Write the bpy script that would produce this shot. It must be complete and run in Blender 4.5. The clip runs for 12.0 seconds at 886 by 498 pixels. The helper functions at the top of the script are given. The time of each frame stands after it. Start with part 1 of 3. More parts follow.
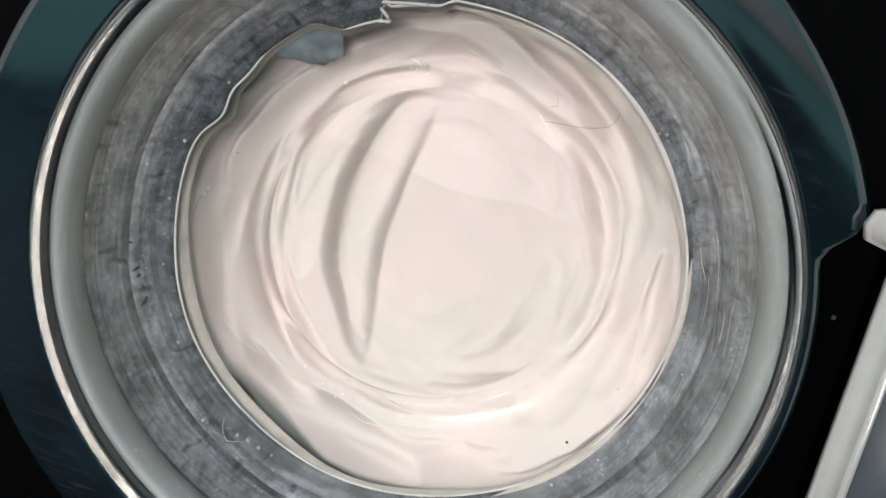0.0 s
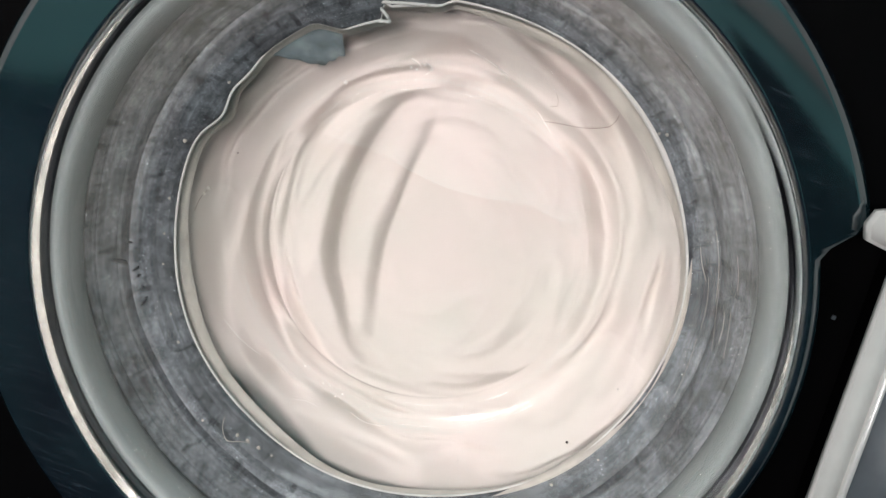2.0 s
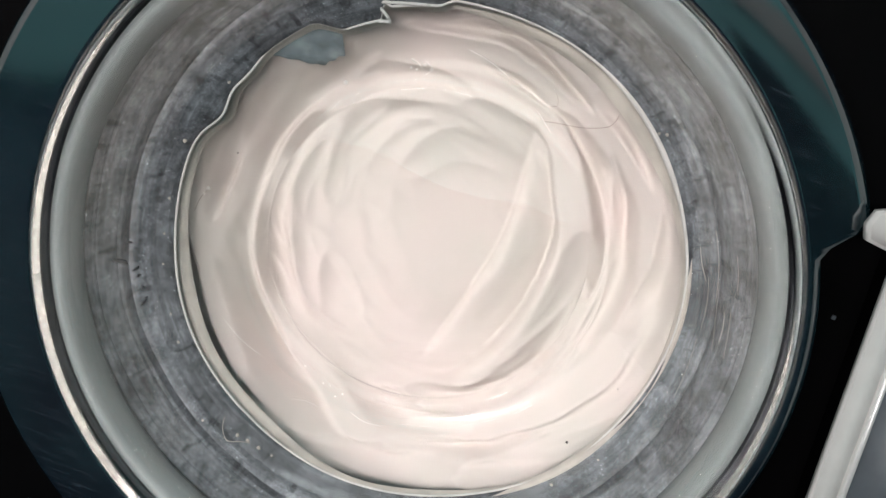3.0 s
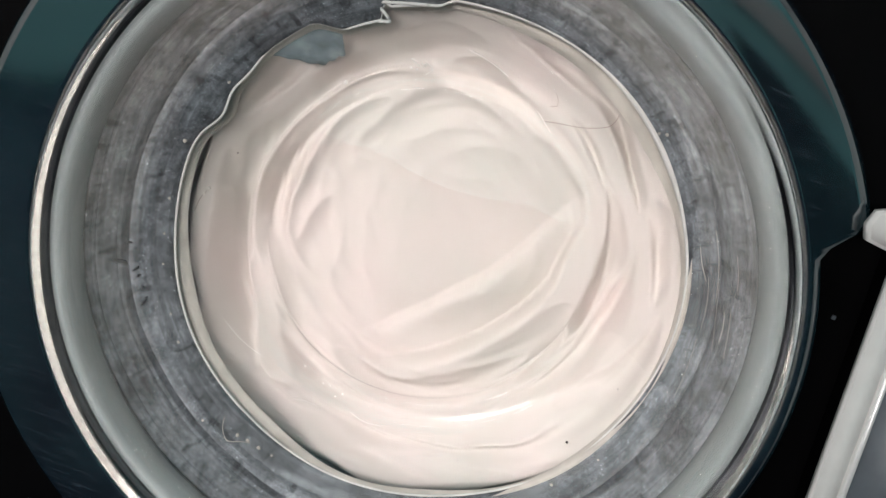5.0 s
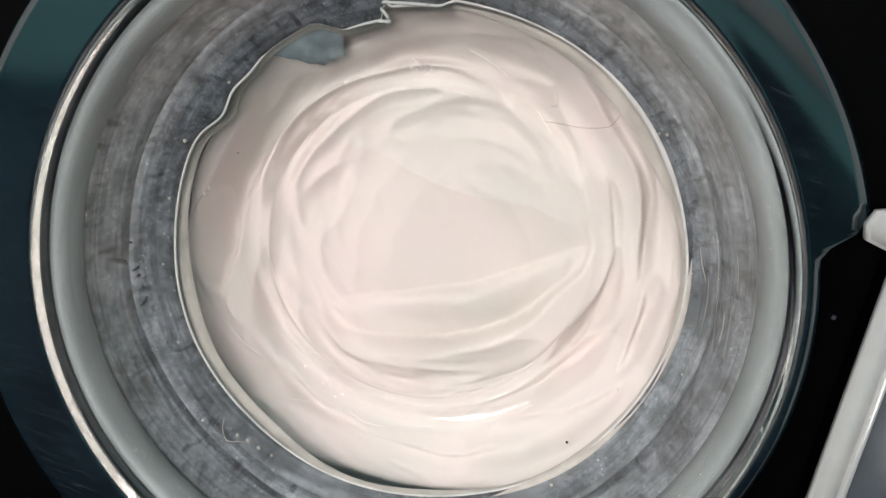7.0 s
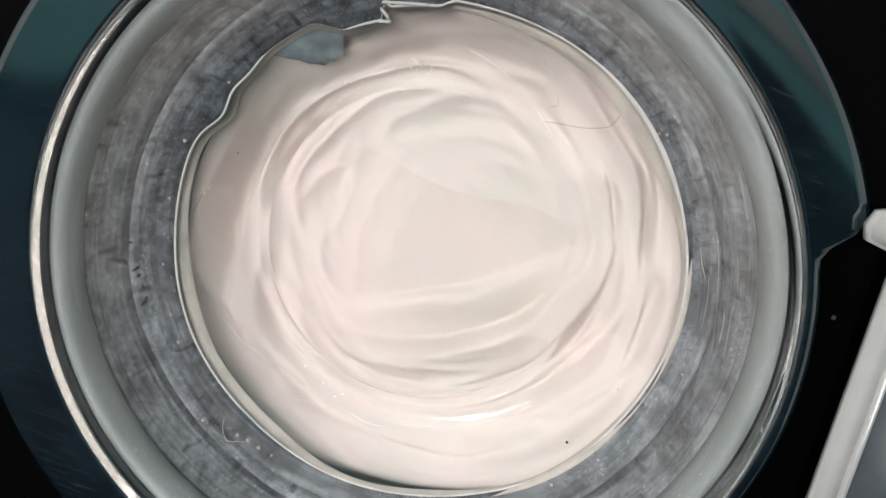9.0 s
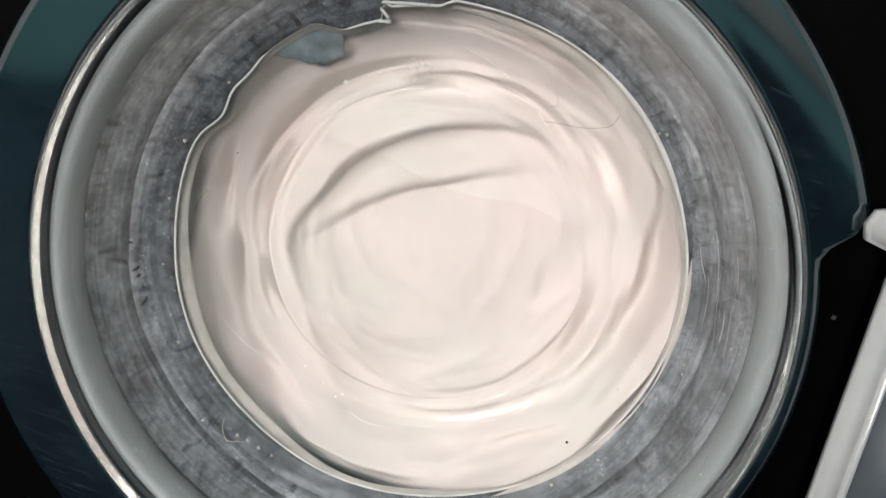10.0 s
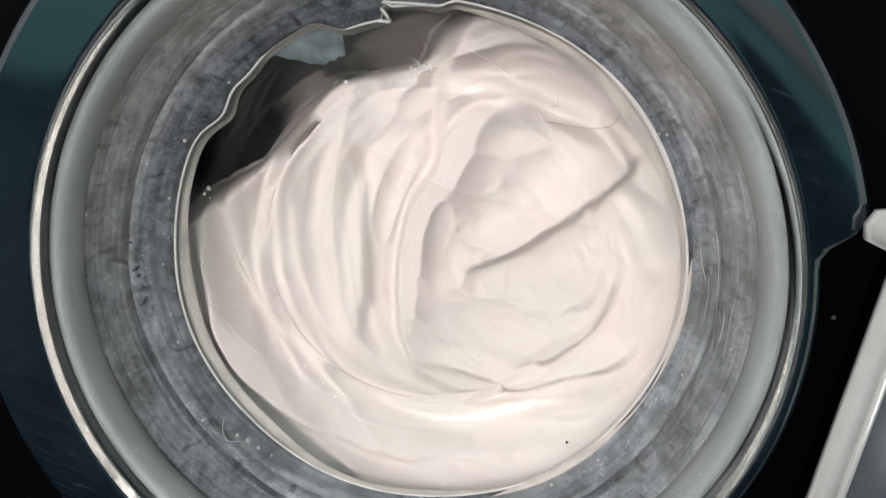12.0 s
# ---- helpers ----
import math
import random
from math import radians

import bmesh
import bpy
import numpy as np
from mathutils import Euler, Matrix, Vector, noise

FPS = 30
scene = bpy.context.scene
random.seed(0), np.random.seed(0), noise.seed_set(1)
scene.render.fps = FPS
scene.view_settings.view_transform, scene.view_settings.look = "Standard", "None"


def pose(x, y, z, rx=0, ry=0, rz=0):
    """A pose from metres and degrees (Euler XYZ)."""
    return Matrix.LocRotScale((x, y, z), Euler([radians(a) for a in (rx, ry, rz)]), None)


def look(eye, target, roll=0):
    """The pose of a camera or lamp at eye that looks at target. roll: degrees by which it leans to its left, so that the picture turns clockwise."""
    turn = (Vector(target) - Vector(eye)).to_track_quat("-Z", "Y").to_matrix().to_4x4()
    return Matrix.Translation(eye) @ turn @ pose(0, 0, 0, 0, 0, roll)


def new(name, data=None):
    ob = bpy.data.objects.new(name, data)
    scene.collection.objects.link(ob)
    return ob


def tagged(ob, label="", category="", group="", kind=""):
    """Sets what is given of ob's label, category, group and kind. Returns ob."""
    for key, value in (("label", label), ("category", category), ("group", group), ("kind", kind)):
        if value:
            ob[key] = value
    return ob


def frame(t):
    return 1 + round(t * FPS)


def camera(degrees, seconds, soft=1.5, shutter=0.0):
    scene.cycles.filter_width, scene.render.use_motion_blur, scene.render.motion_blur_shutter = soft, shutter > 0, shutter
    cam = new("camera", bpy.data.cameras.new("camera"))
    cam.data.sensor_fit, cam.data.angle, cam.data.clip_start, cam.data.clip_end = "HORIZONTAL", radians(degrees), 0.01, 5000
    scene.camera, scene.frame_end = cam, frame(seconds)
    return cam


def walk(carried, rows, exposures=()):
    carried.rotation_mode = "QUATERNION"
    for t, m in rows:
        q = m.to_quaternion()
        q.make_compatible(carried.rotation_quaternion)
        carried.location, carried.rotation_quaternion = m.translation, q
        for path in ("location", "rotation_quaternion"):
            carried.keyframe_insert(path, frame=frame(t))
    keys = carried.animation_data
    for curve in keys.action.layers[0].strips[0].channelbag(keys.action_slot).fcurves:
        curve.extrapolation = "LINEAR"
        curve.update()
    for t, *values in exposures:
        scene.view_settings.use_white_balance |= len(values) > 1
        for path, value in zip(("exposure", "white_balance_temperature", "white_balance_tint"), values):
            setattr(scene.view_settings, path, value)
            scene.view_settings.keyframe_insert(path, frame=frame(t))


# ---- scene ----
ZC = 0.55          # height of the door's axis over the floor
cam = camera(50, 12.0, shutter=0.25)
EYE = (0.0151, -0.4618, ZC + 0.1684)
AIM = (EYE[0] - 0.00845, EYE[1] + 0.95983, EYE[2] - 0.28039)
walk(cam, [(0.0, look(EYE, AIM, 20)), (12.0, look(EYE, AIM, 20))], exposures=[(0.0, 0.0), (12.0, 0.0)])

# ---- light ----
world = bpy.data.worlds.new("world")
scene.world = world
world.use_nodes = True
world.node_tree.nodes["Background"].inputs["Color"].default_value = (0.55, 0.75, 0.8, 1)
world.node_tree.nodes["Background"].inputs["Strength"].default_value = 0.05


def area_lamp(name, m, sx, sy, watts, colour):
    data = bpy.data.lights.new(name, "AREA")
    data.shape, data.size, data.size_y, data.energy, data.color = "RECTANGLE", sx, sy, watts, colour
    ob = new(name, data)
    ob.matrix_world = m
    return ob


# added soft fill from the whole unseen ceiling, no lamp of the room
FILL_PANEL = (-0.1, -0.75, 2.46)
area_lamp("ceiling_fill_lamp", pose(*FILL_PANEL), 3.3, 2.6, 13, (0.90, 0.97, 1.0))
# a long light panel on the wall behind the camera
WALL_LIGHT = (-0.28, -2.11, 0.92)
area_lamp("wall_light_lamp", look(WALL_LIGHT, (0.0, 0.1, 0.60)), 2.6, 0.09, 43, (1.0, 0.915, 0.90))


# ---- materials ----
def mat(name, base, rough=0.5, metal=0.0, noise_scale=0.0, vary=0.15, bump=0.0, bump_scale=300.0, spec=0.5, coat=0.0, detail=6.0):
    m = bpy.data.materials.new(name)
    m.use_nodes = True
    nt = m.node_tree
    b = nt.nodes["Principled BSDF"]
    b.inputs["Base Color"].default_value = (*base, 1)
    b.inputs["Roughness"].default_value = rough
    b.inputs["Metallic"].default_value = metal
    b.inputs["Specular IOR Level"].default_value = spec
    b.inputs["Coat Weight"].default_value = coat
    tc = nt.nodes.new("ShaderNodeTexCoord")
    if noise_scale:
        n1 = nt.nodes.new("ShaderNodeTexNoise")
        n1.inputs["Scale"].default_value, n1.inputs["Detail"].default_value = noise_scale, detail
        nt.links.new(tc.outputs["Object"], n1.inputs["Vector"])
        ramp = nt.nodes.new("ShaderNodeValToRGB")
        ramp.color_ramp.elements[0].position, ramp.color_ramp.elements[1].position = 0.3, 0.7
        ramp.color_ramp.elements[0].color = (*[c * (1 - vary) for c in base], 1)
        ramp.color_ramp.elements[1].color = (*[min(1, c * (1 + vary)) for c in base], 1)
        nt.links.new(n1.outputs["Fac"], ramp.inputs["Fac"])
        nt.links.new(ramp.outputs["Color"], b.inputs["Base Color"])
    if bump:
        n2 = nt.nodes.new("ShaderNodeTexNoise")
        n2.inputs["Scale"].default_value, n2.inputs["Detail"].default_value = bump_scale, 4
        nt.links.new(tc.outputs["Object"], n2.inputs["Vector"])
        bn = nt.nodes.new("ShaderNodeBump")
        bn.inputs["Strength"].default_value, bn.inputs["Distance"].default_value = bump, 0.001
        nt.links.new(n2.outputs["Fac"], bn.inputs["Height"])
        nt.links.new(bn.outputs["Normal"], b.inputs["Normal"])
    return m


def glass_mat(name, colour, rough=0.0, ior=1.47):
    m = bpy.data.materials.new(name)
    m.use_nodes = True
    nt = m.node_tree
    nt.nodes.remove(nt.nodes["Principled BSDF"])
    g = nt.nodes.new("ShaderNodeBsdfGlass")
    g.inputs["Color"].default_value = (*colour, 1)
    g.inputs["Roughness"].default_value, g.inputs["IOR"].default_value = rough, ior
    nt.links.new(g.outputs["BSDF"], nt.nodes["Material Output"].inputs["Surface"])
    return m


M_GLASS = glass_mat("door_glass", (0.985, 0.995, 0.99))
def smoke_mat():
    """Smoked teal acrylic, reflected teal and dark patches put into its colour, and fine scratches."""
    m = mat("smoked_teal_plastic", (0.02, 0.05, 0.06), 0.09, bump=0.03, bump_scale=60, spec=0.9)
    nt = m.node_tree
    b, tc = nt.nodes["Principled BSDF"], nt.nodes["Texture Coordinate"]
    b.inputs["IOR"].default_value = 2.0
    # shifted noise paints teal and navy where the ring reflects bright and dark
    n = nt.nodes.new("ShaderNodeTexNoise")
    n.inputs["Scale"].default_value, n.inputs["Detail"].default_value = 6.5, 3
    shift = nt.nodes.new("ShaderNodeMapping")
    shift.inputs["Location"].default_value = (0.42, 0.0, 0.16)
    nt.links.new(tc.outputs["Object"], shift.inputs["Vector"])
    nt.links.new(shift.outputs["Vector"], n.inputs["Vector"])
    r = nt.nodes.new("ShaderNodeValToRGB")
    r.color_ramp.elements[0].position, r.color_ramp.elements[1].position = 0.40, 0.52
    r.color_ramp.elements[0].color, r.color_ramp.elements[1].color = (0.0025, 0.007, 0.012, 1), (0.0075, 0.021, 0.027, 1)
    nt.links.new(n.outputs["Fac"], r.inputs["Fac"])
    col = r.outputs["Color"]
    for rot, stretch in ((0.3, (40, 40, 700)), (1.25, (55, 55, 900)), (2.2, (35, 35, 800))):
        mp = nt.nodes.new("ShaderNodeMapping")
        mp.inputs["Rotation"].default_value, mp.inputs["Scale"].default_value = (0, rot, 0), stretch
        sc = nt.nodes.new("ShaderNodeTexNoise")
        sc.inputs["Scale"].default_value, sc.inputs["Detail"].default_value = 1.0, 2
        nt.links.new(tc.outputs["Object"], mp.inputs["Vector"])
        nt.links.new(mp.outputs["Vector"], sc.inputs["Vector"])
        cut = nt.nodes.new("ShaderNodeValToRGB")
        cut.color_ramp.elements[0].position, cut.color_ramp.elements[1].position = 0.61, 0.80
        nt.links.new(sc.outputs["Fac"], cut.inputs["Fac"])
        mix = nt.nodes.new("ShaderNodeMix")
        mix.data_type = "RGBA"
        mix.inputs[7].default_value = (0.05, 0.07, 0.09, 1)
        nt.links.new(cut.outputs["Color"], mix.inputs[0])
        nt.links.new(col, mix.inputs[6])
        col = mix.outputs[2]
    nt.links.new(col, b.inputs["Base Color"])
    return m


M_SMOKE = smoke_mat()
M_BLACK = mat("black_lacquer", (0.002, 0.002, 0.0024), 0.6, noise_scale=30, vary=0.2, spec=0.04)
def rubber_mat(name, base):
    """Wet rubber: cloudy scum, dark wear specks and streaks that run round the door."""
    m = mat(name, base, 0.5, bump=0.5, bump_scale=240, spec=0.4)
    nt = m.node_tree
    b = nt.nodes["Principled BSDF"]
    tc = nt.nodes["Texture Coordinate"]

    def cloud(scale, lo, hi, dark, light, detail=8.0):
        n = nt.nodes.new("ShaderNodeTexNoise")
        n.inputs["Scale"].default_value, n.inputs["Detail"].default_value, n.inputs["Roughness"].default_value = scale, detail, 0.65
        nt.links.new(tc.outputs["Object"], n.inputs["Vector"])
        r = nt.nodes.new("ShaderNodeValToRGB")
        r.color_ramp.elements[0].position, r.color_ramp.elements[1].position = lo, hi
        r.color_ramp.elements[0].color, r.color_ramp.elements[1].color = (dark, dark, dark, 1), (light, light, light, 1)
        nt.links.new(n.outputs["Fac"], r.inputs["Fac"])
        return r.outputs["Color"]

    def times(p, q):
        x = nt.nodes.new("ShaderNodeMix")
        x.data_type, x.blend_type = "RGBA", "MULTIPLY"
        x.inputs[0].default_value = 1.0
        for i, v in ((6, p), (7, q)):
            if isinstance(v, tuple):
                x.inputs[i].default_value = v
            else:
                nt.links.new(v, x.inputs[i])
        return x.outputs[2]

    def calc(op, p, q=None):
        x = nt.nodes.new("ShaderNodeMath")
        x.operation = op
        for k, v in enumerate((p, q)):
            if v is None:
                continue
            if isinstance(v, float):
                x.inputs[k].default_value = v
            else:
                nt.links.new(v, x.inputs[k])
        return x.outputs[0]

    # radius and direction about the door's axis
    sep = nt.nodes.new("ShaderNodeSeparateXYZ")
    nt.links.new(tc.outputs["Object"], sep.inputs[0])
    px, pz = sep.outputs[0], calc("SUBTRACT", sep.outputs[2], ZC)
    rad = calc("SQRT", calc("ADD", calc("MULTIPLY", px, px), calc("MULTIPLY", pz, pz)))
    ux, uz = calc("DIVIDE", px, rad), calc("DIVIDE", pz, rad)

    def polar(along, round_, lo, hi, dark, light, seed=0.0):
        """Noise stretched along the radius or round the door."""
        com = nt.nodes.new("ShaderNodeCombineXYZ")
        nt.links.new(calc("ADD", calc("MULTIPLY", rad, along), seed), com.inputs[0])
        nt.links.new(calc("MULTIPLY", ux, round_), com.inputs[1])
        nt.links.new(calc("MULTIPLY", uz, round_), com.inputs[2])
        n = nt.nodes.new("ShaderNodeTexNoise")
        n.inputs["Scale"].default_value, n.inputs["Detail"].default_value = 1.0, 4
        nt.links.new(com.outputs[0], n.inputs["Vector"])
        r = nt.nodes.new("ShaderNodeValToRGB")
        r.color_ramp.elements[0].position, r.color_ramp.elements[1].position = lo, hi
        r.color_ramp.elements[0].color, r.color_ramp.elements[1].color = (dark, dark, dark, 1), (light, light, light, 1)
        nt.links.new(n.outputs["Fac"], r.inputs["Fac"])
        return r.outputs["Color"]

    col = times((*base, 1), cloud(30, 0.38, 0.62, 0.52, 1.16))
    col = times(col, cloud(120, 0.35, 0.65, 0.74, 1.16))
    col = times(col, cloud(620, 0.40, 0.62, 0.84, 1.10, 3.0))
    col = times(col, polar(420.0, 1.6, 0.36, 0.62, 0.72, 1.14))
    col = times(col, polar(110.0, 26.0, 0.31, 0.43, 0.45, 1.0, 3.0))
    col = times(col, polar(900.0, 3.0, 0.60, 0.72, 1.0, 1.45, 9.0))
    # pale scum specks
    col = times(col, cloud(480, 0.68, 0.74, 1.0, 2.4, 2.0))
    nt.links.new(col, b.inputs["Base Color"])
    return m


M_RUBBER = rubber_mat("grey_rubber", (0.245, 0.268, 0.292))
M_LIP_BAND = mat("beige_lip_band", (0.70, 0.66, 0.60), 0.3, noise_scale=70, vary=0.15, bump=0.3, bump_scale=300)
M_TAB = mat("teal_grey_rubber", (0.26, 0.32, 0.345), 0.22, noise_scale=90, vary=0.4, bump=0.3, bump_scale=150)
M_RUBBER_DARK = mat("wet_dark_rubber", (0.045, 0.047, 0.052), 0.4, noise_scale=60, vary=0.4, bump=0.3, bump_scale=160)
M_HOOP = mat("pale_grey_plastic", (0.225, 0.25, 0.252), 0.65, noise_scale=25, vary=0.1)
M_STEEL = mat("drum_steel", (0.17, 0.165, 0.165), 0.4, 1.0, noise_scale=40, vary=0.15)
M_SILVER = mat("silver_paint", (0.72, 0.71, 0.69), 0.6, 0.0, noise_scale=60, vary=0.05, spec=0.2)
M_CHROME_GLINT = mat("edge_highlight", (0.88, 0.88, 0.86), 0.25, 0.3, noise_scale=50, vary=0.04)
M_SLATE = mat("slate_grey_plastic", (0.115, 0.135, 0.155), 0.4, noise_scale=50, vary=0.15)
M_CLOTH = mat("white_cotton", (0.80, 0.735, 0.70), 0.9, noise_scale=13, vary=0.03, bump=0.25, bump_scale=900, spec=0.1)
M_CLOTH_B = mat("white_towelling", (0.80, 0.745, 0.71), 0.95, noise_scale=14, vary=0.03, bump=0.5, bump_scale=600, spec=0.1)
for m, pink, beige in ((M_CLOTH, (0.71, 0.625, 0.60, 1), (0.61, 0.585, 0.545, 1)), (M_CLOTH_B, (0.71, 0.635, 0.605, 1), (0.62, 0.595, 0.555, 1))):
    ramp = m.node_tree.nodes["Color Ramp"].color_ramp
    ramp.elements[0].color, ramp.elements[1].color = beige, pink
# near-white base stands for the glint of the wet lip
M_LIP_GLINT = mat("white_lip_glint", (0.90, 0.89, 0.86), 0.08, noise_scale=50, vary=0.12)
M_WALL = mat("pale_teal_wall", (0.38, 0.86, 0.88), 0.8, noise_scale=4, vary=0.06, bump=0.1, bump_scale=80)
M_DARK_PANEL = mat("dark_reflected_panel", (0.012, 0.015, 0.018), 0.4, noise_scale=6, vary=0.3)
M_FLOOR = mat("dark_floor_tile", (0.009, 0.015, 0.028), 0.8, spec=0.1, noise_scale=4, vary=0.2)
M_CEIL = mat("white_ceiling", (0.78, 0.78, 0.76), 0.9, noise_scale=5, vary=0.04)
M_DIRT = mat("dark_lint", (0.03, 0.025, 0.022), 0.9, noise_scale=400, vary=0.3)
M_MOULD = mat("grey_black_mould", (0.055, 0.06, 0.066), 0.6, noise_scale=260, vary=0.5)
M_LINT = mat("pale_lint", (0.6, 0.57, 0.52), 0.9, noise_scale=400, vary=0.2)
M_HAIR = mat("brown_hair", (0.16, 0.09, 0.06), 0.5, noise_scale=300, vary=0.2)
M_SUDS = mat("dried_suds", (0.93, 0.91, 0.88), 0.6, noise_scale=300, vary=0.1)


# ---- building helpers ----
def link(name, bm, material, parent=None, label="", smooth=True):
    me = bpy.data.meshes.new(name)
    bm.normal_update()
    bm.to_mesh(me)
    bm.free()
    if smooth:
        for p in me.polygons:
            p.use_smooth = True
    me.materials.append(material)
    ob = new(name, me)
    if parent:
        ob.parent = parent
    if label:
        ob["label"] = label
    return ob


def part(name, bm, material, parent, label="", smooth=True):
    return link(name, bm, material, parent, label, smooth)


def smoothstep(a, b, x):
    t = min(1.0, max(0.0, (x - a) / (b - a)))
    return t * t * (3 - 2 * t)


def lathe(profile, n=192, mod=None, closed=True, centre=(0.0, ZC)):
    """Turn a profile of (radius, depth) about the door's axis; mod(r, y, angle) bends it."""
    bm = bmesh.new()
    rings = []
    for i in range(n):
        a = 2 * math.pi * i / n
        ring = []
        for r, y in profile:
            if mod:
                r, y = mod(r, y, a)
            ring.append(bm.verts.new((centre[0] + r * math.cos(a), y, centre[1] + r * math.sin(a))))
        rings.append(ring)
    k = len(profile)
    for i in range(n):
        p, q = rings[i], rings[(i + 1) % n]
        for j in range(k if closed else k - 1):
            bm.faces.new((p[j], p[(j + 1) % k], q[(j + 1) % k], q[j]))
    if min(r for r, y in profile) < 1e-6:
        bmesh.ops.remove_doubles(bm, verts=bm.verts[:], dist=1e-6)
        bmesh.ops.dissolve_degenerate(bm, edges=bm.edges[:], dist=1e-7)
    bmesh.ops.recalc_face_normals(bm, faces=bm.faces)
    return bm


def rounded(points, radius, steps=5):
    """Round the corners of a closed profile."""
    out = []
    n = len(points)
    for i in range(n):
        p, c, q = Vector(points[i - 1]), Vector(points[i]), Vector(points[(i + 1) % n])
        r = min(radius, (p - c).length * 0.45, (q - c).length * 0.45)
        a, b = c + (p - c).normalized() * r, c + (q - c).normalized() * r
        for s in range(steps + 1):
            t = s / steps
            v = a * (1 - t) ** 2 + c * 2 * t * (1 - t) + b * t * t
            out.append((v.x, v.y))
    return out


def eased(points, k):
    """More points along a smooth curve through the given ones."""
    out = []
    n = len(points)
    for i in range(n - 1):
        p0, p1, p2, p3 = (Vector(points[max(0, min(n - 1, j))]) for j in (i - 1, i, i + 1, i + 2))
        for s in range(k):
            t = s / k
            v = 0.5 * (2 * p1 + (p2 - p0) * t + (2 * p0 - 5 * p1 + 4 * p2 - p3) * t * t + (3 * p1 - p0 - 3 * p2 + p3) * t ** 3)
            out.append((max(0.0, v.x), v.y))
    return out + [points[-1]]


def box(x0, x1, y0, y1, z0, z1, bevel=0.0):
    bm = bmesh.new()
    bmesh.ops.create_cube(bm, size=1)
    for v in bm.verts:
        v.co = ((x0 + x1) / 2 + v.co.x * (x1 - x0), (y0 + y1) / 2 + v.co.y * (y1 - y0), (z0 + z1) / 2 + v.co.z * (z1 - z0))
    if bevel:
        bmesh.ops.bevel(bm, geom=bm.edges[:], offset=bevel, segments=3, affect="EDGES")
    return bm


def prism(section, y0, y1, bevel=0.0):
    """A solid from an outline in x and z (relative to the door's axis) between two depths."""
    bm = bmesh.new()
    lo = [bm.verts.new((x, y0, ZC + z)) for x, z in section]
    hi = [bm.verts.new((x, y1, ZC + z)) for x, z in section]
    n = len(section)
    bm.faces.new(lo)
    bm.faces.new(hi[::-1])
    for i in range(n):
        bm.faces.new((lo[i], hi[i], hi[(i + 1) % n], lo[(i + 1) % n]))
    bmesh.ops.recalc_face_normals(bm, faces=bm.faces)
    if bevel:
        bmesh.ops.bevel(bm, geom=[e for e in bm.edges if abs(e.verts[0].co.y - e.verts[1].co.y) < 1e-6], offset=bevel, segments=3, affect="EDGES")
    return bm


def tube(points, radius, sides=6):
    bm = bmesh.new()
    pts = [Vector(p) for p in points]
    rings = []
    for i, p in enumerate(pts):
        d = (pts[min(i + 1, len(pts) - 1)] - pts[max(i - 1, 0)]).normalized()
        u = d.orthogonal().normalized()
        v = d.cross(u)
        taper = radius * (0.5 if i in (0, len(pts) - 1) else 1.0)
        rings.append([bm.verts.new(p + taper * (u * math.cos(6.2832 * k / sides) + v * math.sin(6.2832 * k / sides))) for k in range(sides)])
    for p, q in zip(rings, rings[1:]):
        for k in range(sides):
            bm.faces.new((p[k], p[(k + 1) % sides], q[(k + 1) % sides], q[k]))
    bm.faces.new(rings[0][::-1])
    bm.faces.new(rings[-1])
    bmesh.ops.recalc_face_normals(bm, faces=bm.faces)
    return bm


def turned(a, b):
    """The difference of two angles in degrees, -180 to 180."""
    return (a - b + 180) % 360 - 180


# ---- the room ----
def room():
    x0, x1, y0, y1, h, w = -1.9, 1.7, -2.2, 0.75, 2.5, 0.1
    tagged(link("floor", box(x0 - w, x1 + w, y0 - w, y1 + w, -0.1, 0.0), M_FLOOR, smooth=False), "dark navy stone tile floor", "floor", kind="structure")
    tagged(link("ceiling", box(x0 - w, x1 + w, y0 - w, y1 + w, h, h + 0.1), M_CEIL, smooth=False), "plain white painted ceiling", "ceiling", kind="structure")
    for name, b in (("wall_south", (x0 - w, x1 + w, y0 - w, y0)), ("wall_north", (x0 - w, x1 + w, y1, y1 + w)),
                    ("wall_west", (x0 - w, x0, y0, y1)), ("wall_east", (x1, x1 + w, y0, y1))):
        teal = name == "wall_south"
        tagged(link(name, box(*b, 0.0, h), M_WALL if teal else M_CEIL, smooth=False), "pale teal painted room wall" if teal else "off-white painted room wall", "wall", kind="structure")
    # unseen dark panel, added so the ring's right side reflects something dark
    tagged(link("dark_panel", box(0.42, x1 - 0.002, y0 + 0.002, y0 + 0.02, 0.0, 0.64), M_DARK_PANEL, smooth=False), "dark panel added unseen for the door ring to reflect", "wall panel", kind="structure")



def ceiling_fill():
    # housing for the added fill lamp, out of view
    panel = tagged(new("ceiling_fill"), "wide white unseen ceiling panel added for soft fill", "lamp")
    x, y, z = FILL_PANEL
    part("tray", box(x - 1.68, x + 1.68, y - 1.33, y + 1.33, z + 0.008, 2.5, 0.004), M_CEIL, panel, smooth=False)


def wall_light():
    lamp = tagged(new("wall_light"), "long white wall-mounted light panel", "lamp")
    x, y, z = WALL_LIGHT
    part("batten", box(x - 1.34, x + 1.34, -2.2, y - 0.03, z - 0.09, z + 0.09, 0.006), M_CEIL, lamp, smooth=False)
    for k in (-1, 1):
        part("end_cap", box(x + k * 1.325 - 0.015, x + k * 1.325 + 0.015, y - 0.03, y + 0.02, z - 0.085, z + 0.085, 0.005), M_CEIL, lamp, smooth=False)


# ---- the machine ----
OUT, RIM = 0.2372, 0.2000
LIP_Y = 0.070


